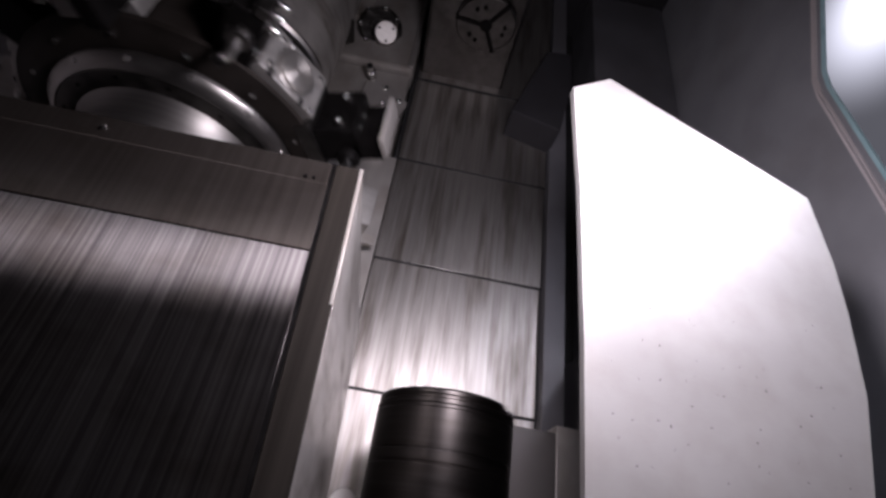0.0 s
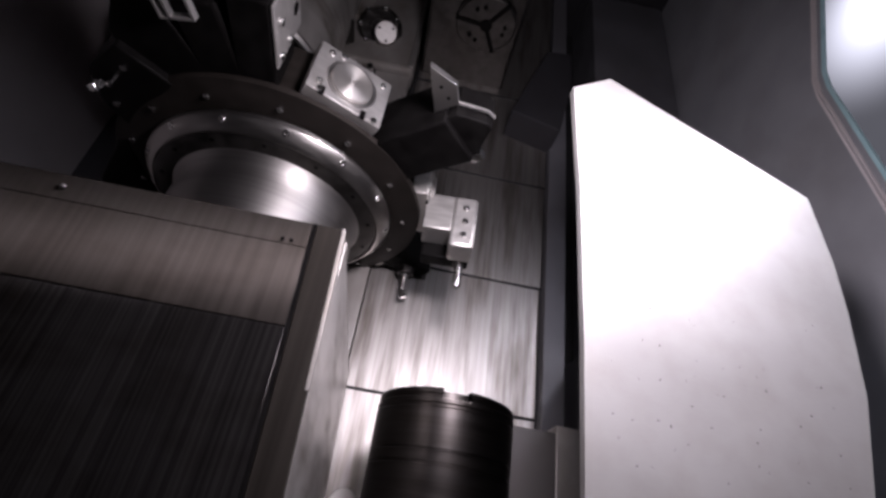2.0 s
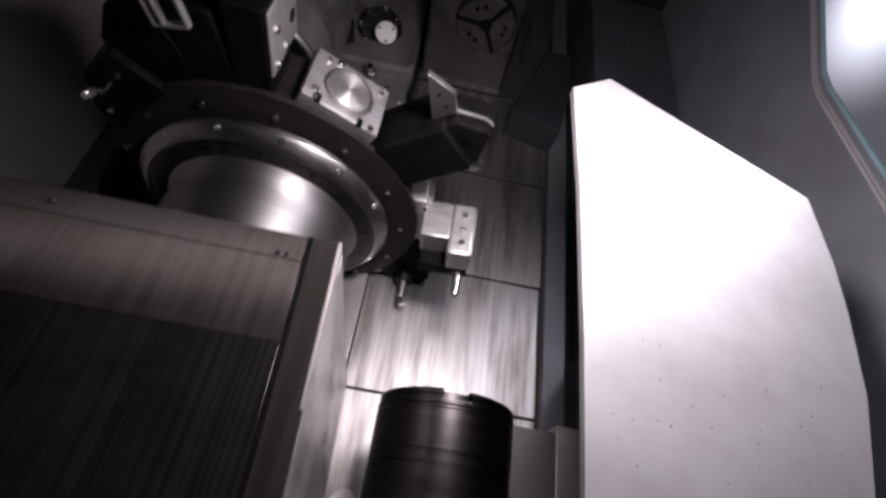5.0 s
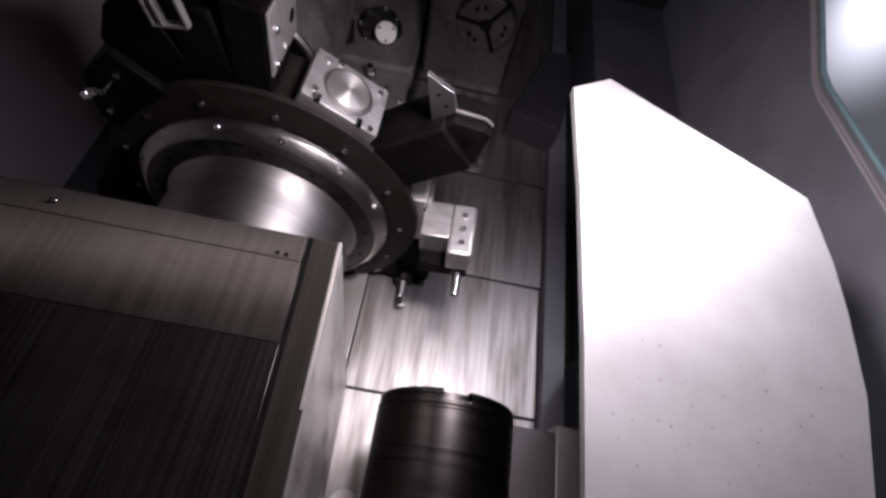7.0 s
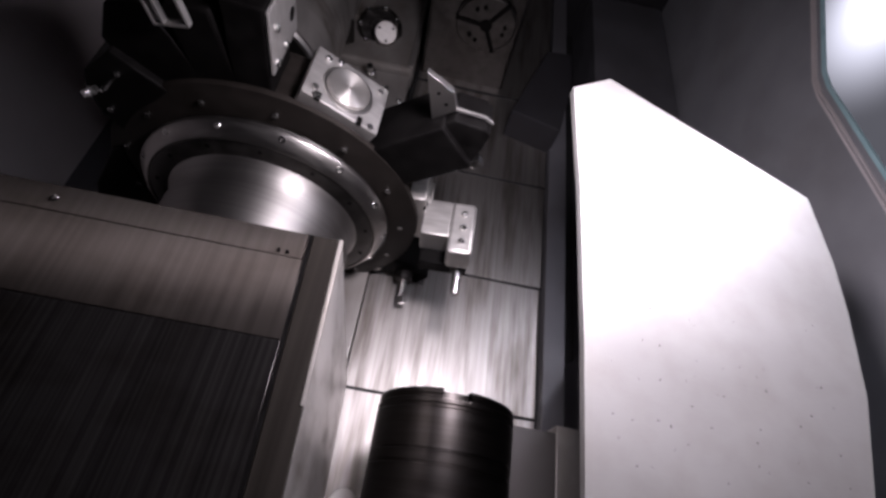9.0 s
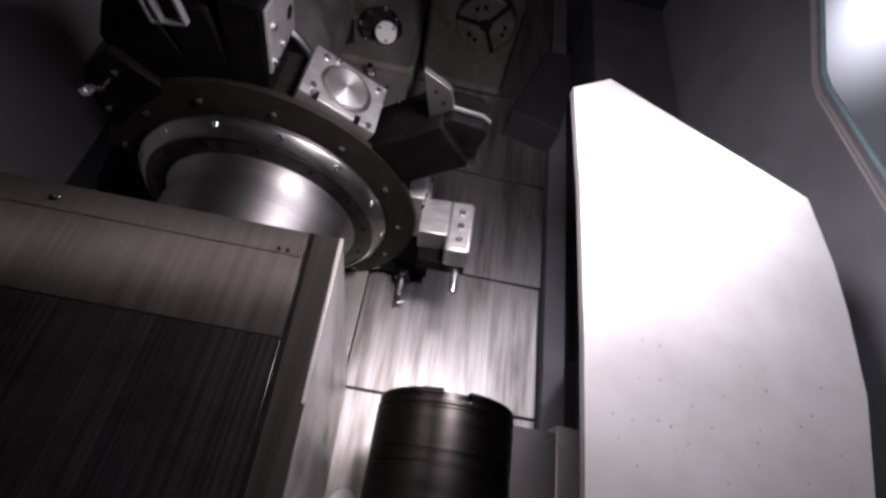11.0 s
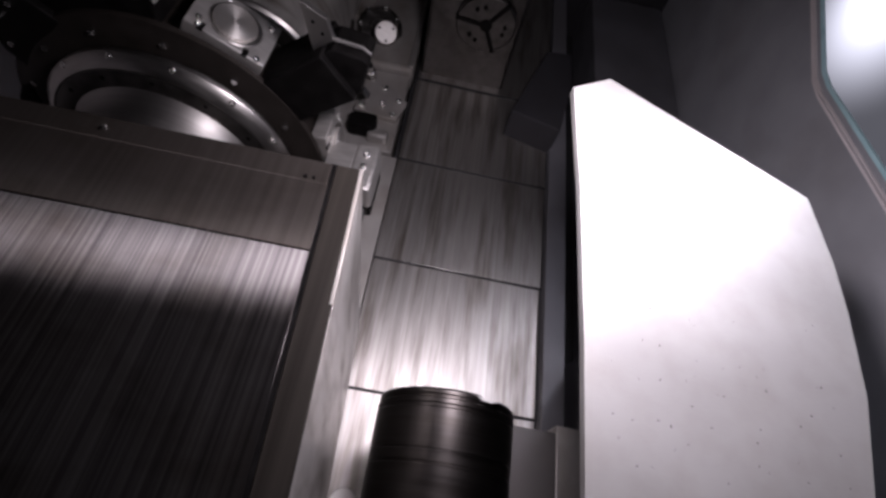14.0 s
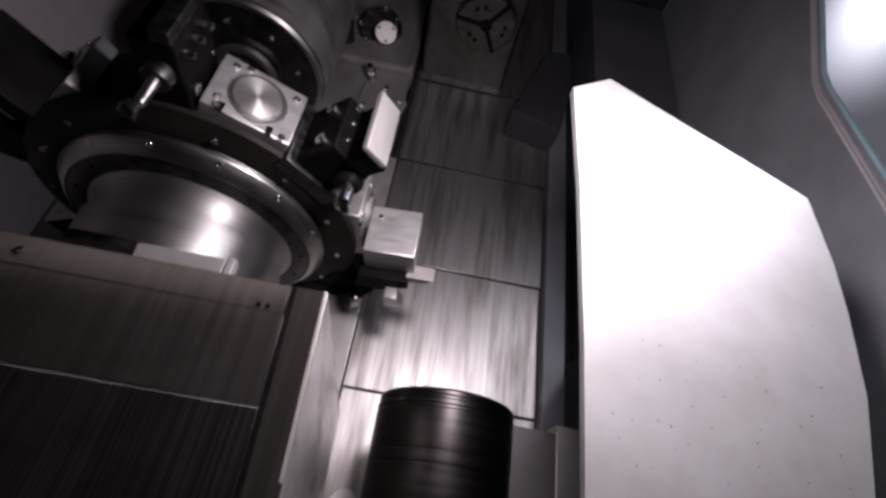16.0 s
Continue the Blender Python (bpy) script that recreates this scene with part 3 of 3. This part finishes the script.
    boring = part("boring_holder", prism([(0.27, -0.11), (0.362, -0.107), (0.372, -0.03), (0.36, 0.0), (0.335, 0.03), (0.315, 0.05), (0.27, 0.06)], 0.015, 0.13, m, 0.004), BLACK, t, "black oxide boring holder")
    part("bar", lathe([(0, -0.02), (0.005, -0.018), (0.006, 0.0), (0.006, 0.03)], 16, m @ pose(0.336, 0.012, -0.044)), CHROME, boring)
    part("insert", slab(-0.004, 0.008, -0.014, 0.006, -0.004, 0.012, 0.001, m @ pose(0.344, -0.006, -0.032, 0, 20, 15)), CHROME, boring)
    for x, z in ((0.335, -0.075), (0.31, 0.02)):
        part("screw", screw(0.005, m @ Vector((x, 0.015, z)), (0, -1, 0)), CHROME, boring)
    part("wedge_holder", prism([(0.26, -0.06), (0.425, -0.06), (0.432, 0.0), (0.39, 0.05), (0.27, 0.06)], 0.03, 0.13, radial(115), 0.004), BLACK, t, "black wedge-shaped tool holder")
    dark_holder(t, 205)
    m = radial(328)
    fwd = m.to_3x3() @ Vector((0, 0, -1))
    bh = part("drill_holder", slab(0.28, 0.412, 0.025, 0.13, -0.05, 0.012, 0.004, m), BLACK, t, "black oxide drill holder")
    part("cap_strip", slab(0.413, 0.432, 0.022, 0.135, -0.05, -0.022, 0.002, m), DARK, bh, "grey steel cap strip")
    for y in (0.04, 0.072, 0.104):
        part("pin", screw(0.006, m @ Vector((0.392, y, -0.05)), fwd, 0.018), CHROME, bh)
    part("ring_screw", screw(0.010, m @ Vector((0.325, 0.045, -0.05)), fwd, 0.006), CHROME, bh)
    part("screw", screw(0.004, m @ Vector((0.335, 0.115, -0.05)), fwd), CHROME, bh)
    part("collet", lathe([(0.01, -0.012), (0.019, -0.012), (0.021, -0.006), (0.021, 0.01)], 28, m @ pose(0.362, 0.018, -0.02)), DARK, bh)
    part("drill", lathe([(0, -0.055), (0.006, -0.05), (0.008, -0.042), (0.008, -0.02), (0.009, -0.018), (0.009, 0.01)], 20, m @ pose(0.362, 0.012, -0.02)), RINGM, bh, "bright steel drill")
    part("insert", slab(-0.01, 0.004, -0.012, 0.006, -0.009, 0.009, 0.001, m @ pose(0.364, -0.044, -0.014, 0, 30, 20)), CHROME, bh)
    # plate with a bolted square block
    m = radial(86.5)
    b3 = part("square_block", slab(0.28, 0.44, 0.03, 0.13, -0.02, 0.04, 0.004, m), BLACK, t, "black square tool block with a bright face")
    part("face", slab(0.33, 0.438, 0.03, 0.15, -0.027, -0.021, 0.003, m), SILVER, b3)
    part("bore", lathe([(0, 0.001), (0.011, 0.001), (0.011, 0.0)], 20, m @ along((0.375, 0.125, -0.027), (0, 0, -1))), BLACK, b3)
    for x, y in ((0.345, 0.045), (0.348, 0.085), (0.402, 0.05), (0.425, 0.11)):
        part("screw", screw(0.0065, m @ Vector((x, y, -0.027)), m.to_3x3() @ Vector((0, 0, -1))), CHROME, b3)
    # tall frame holder
    m = radial(99)
    b4 = part("frame_holder", slab(0.28, 0.42, 0.03, 0.12, -0.035, 0.035, 0.006, m), BLACK, t, "black frame tool holder")
    for z in (-0.016, 0.018, 0.031):
        part("rib", slab(0.41, 0.47, 0.0, 0.012, z - 0.002, z + 0.002, 0.0006, m), SILVER, b4)
    part("crosspiece", slab(0.41, 0.414, 0.0, 0.012, -0.016, 0.031, 0.0006, m), SILVER, b4)
    part("tapered_holder", prism([(0.25, -0.125), (0.275, -0.115), (0.375, 0.01), (0.395, 0.048), (0.385, 0.075), (0.27, 0.09)], 0.01, 0.12, radial(186), 0.004), BLACK, t, "black tapered tool holder")
    # plate with a square turning block
    blank_plate(t, 245)
    m = radial(245, 0, -0.018, 0)
    b8 = part("turning_block", slab(0.33, 0.43, 0.0, 0.105, -0.03, 0.035, 0.003, m), SILVER, t, "bright aluminium turning block")
    part("screw", screw(0.005, m @ Vector((0.35, 0.08, 0.035)), m.to_3x3() @ Vector((0, 0, 1))), CHROME, b8)
    part("base", prism([(0.32, -0.032), (0.42, -0.032), (0.42, -0.06), (0.36, -0.085), (0.31, -0.08)], -0.02, 0.1, m, 0.003), BLACK, b8)
    part("insert", prism([(0.415, -0.05), (0.455, -0.045), (0.47, -0.03), (0.415, -0.028)], -0.01, 0.02, m, 0.001), LEDGE, b8)
    part("tip", prism([(0.375, -0.105), (0.412, -0.094), (0.40, -0.06), (0.375, -0.06)], -0.045, -0.021, m, 0.001), FACED, b8, "pale ground tip")
    m = radial(281)
    out, up = m.to_3x3() @ Vector((1, 0, 0)), m.to_3x3() @ Vector((0, 0, 1))
    h9 = part("boring_holder", slab(0.28, 0.395, 0.02, 0.135, -0.042, 0.042, 0.005, m), BLACK, t, "black oxide boring bar holder with a bright side plate")
    part("foot", slab(0.278, 0.31, 0.012, 0.142, -0.058, 0.058, 0.003, m), DARK, h9)
    for y in (0.045, 0.115):
        part("ring_screw", screw(0.0105, m @ Vector((0.362, y, 0.042)), up, 0.007), CHROME, h9)
    for y in (0.05, 0.085, 0.118):
        part("screw", screw(0.0055, m @ Vector((0.396, y, 0.022)), out), CHROME, h9)
    part("spacer", slab(0.394, 0.442, 0.012, 0.125, -0.03, 0.012, 0.003, m), BLACK, h9)
    part("side_plate", slab(0.443, 0.455, 0.006, 0.128, -0.018, 0.030, 0.003, m), LEDGE, h9)
    part("collar", lathe([(0, -0.008), (0.019, -0.008), (0.024, 0.0), (0.024, 0.03)], 28, m @ pose(0.368, 0.008, -0.026)), BLACK, h9)
    part("boring_bar", lathe([(0, -0.045), (0.011, -0.043), (0.013, -0.035), (0.013, 0.0)], 20, m @ pose(0.368, 0.004, -0.026)), CHROME, h9)
    part("insert", slab(-0.008, 0.006, -0.01, 0.003, -0.01, 0.01, 0.001, m @ pose(0.374, -0.036, -0.026, 0, 35, 20)), CHROME, h9)
    return t


TURRET = turret()


def turret_slide():
    s = empty("turret_slide", "dark cross slide with a pale bracket behind the turret", "machine slide", (TX, TY, TZ))
    part("body", slab(-0.22, 0.2, -0.42, -0.302, -0.2, 0.30, 0.006), DARK, s)
    part("bracket", slab(0.112, 0.212, -0.31, -0.226, 0.335, 0.349, 0.002), LEDGE, s, "pale steel bracket")
    part("bracket_arm", slab(0.03, 0.1115, -0.31, -0.222, 0.25, 0.345, 0.002), DARK, s)
    part("bracket_end", slab(0.2125, 0.222, -0.31, -0.224, 0.335, 0.350, 0.002), LEDGE, s)
    return s


SLIDE = turret_slide()

# ---- what moves ----


def motions():
    dy = [(0, .113), (.8, .113), (.9, .100), (1.0, .0464), (1.1, .0235), (1.2, .0222), (1.5, .0222), (2.0, .0198), (2.5, .0138), (3.0, .0066), (3.5, 0), (4.0, -.0062), (4.9, -.0176),
          (5.1, .0198), (5.4, .0198), (6.3, .0095), (6.5, .0066), (7.0, .0008), (7.5, -.0054), (8.0, -.012), (8.5, -.0176), (8.6, -.018), (8.7, .001), (8.8, .0055), (9.0, .0044), (11.3, .0066), (11.6, .0066), (12.0, .0052), (12.3, .0055),
          (12.4, .02), (12.5, .0628), (12.6, .076), (12.7, .104), (12.8, .113), (13.0, .113), (14.0, .113), (15.2, .113), (15.3, .106), (15.4, .05), (15.5, -.005), (15.6, -.033), (15.8, -.034), (15.9, -.046), (16.0, -.0636)]
    dx = [(0, -.224), (.8, -.224), (.9, -.219), (1.0, -.207), (1.1, -.185), (1.2, -.163), (1.3, -.134), (1.4, -.105), (1.5, -.069), (1.6, -.025), (1.7, -.006), (1.8, -.002), (2.0, 0), (9.2, -.002), (11.5, -.008), (12.0, -.004),
          (12.4, 0), (12.6, 0), (12.8, -.03), (13.0, -.1), (13.2, -.163), (13.4, -.215), (13.5, -.224), (15.2, -.224), (15.4, -.21), (15.5, -.189), (15.6, -.155), (15.8, -.127), (16.0, -.1164)]
    turn = [(0, 95), (.1, 81), (.2, 63), (.3, 46), (.4, 24), (.5, 7), (.6, 0), (14.2, 0), (14.3, 7), (14.4, 24), (14.5, 45), (14.6, 63), (14.7, 81), (14.8, 98), (14.9, 113), (15.0, 119.5), (15.1, 120), (16.0, 120)]
    spin = [(0, -660), (.2, -500), (.4, -345), (.6, -190), (.8, -80), (1.0, 0), (12.8, 0), (13.2, 110), (13.6, 280), (14.0, 390), (14.3, 545), (14.6, 710), (16.0, 1550)]

    def at(table, t):
        return float(np.interp(t, [a for a, b in table], [b for a, b in table]))

    def reach(t):
        d = at(dy, t)
        return d if d < 0.03 else 0.03 + (d - 0.03) * 0.9

    times = sorted({a for tab in (dy, dx, turn) for a, b in tab})
    walk(CARRIAGE, [(t, pose(-0.08, 0.286 + at(dy, t), ZC - 0.5)) for t, _ in dy])
    walk(TURRET, [(t, pose(TX + at(dx, t), TY + reach(t), TZ, 0, -at(turn, t), 0)) for t in times])
    lag = [(0, -.034), (15.6, -.034), (15.8, -.012), (16, 0)]
    walk(SLIDE, [(t, pose(TX + at(dx, t), TY + reach(t) + at(lag, t), TZ)) for t in times])
    fast = [k / 10 for k in range(11)] + [12.8] + [12.8 + k / 10 for k in range(1, 33)]
    walk(CHUCK, [(t, pose(AX, 0, AZ, 0, at(spin, t), 0)) for t in fast])


motions()
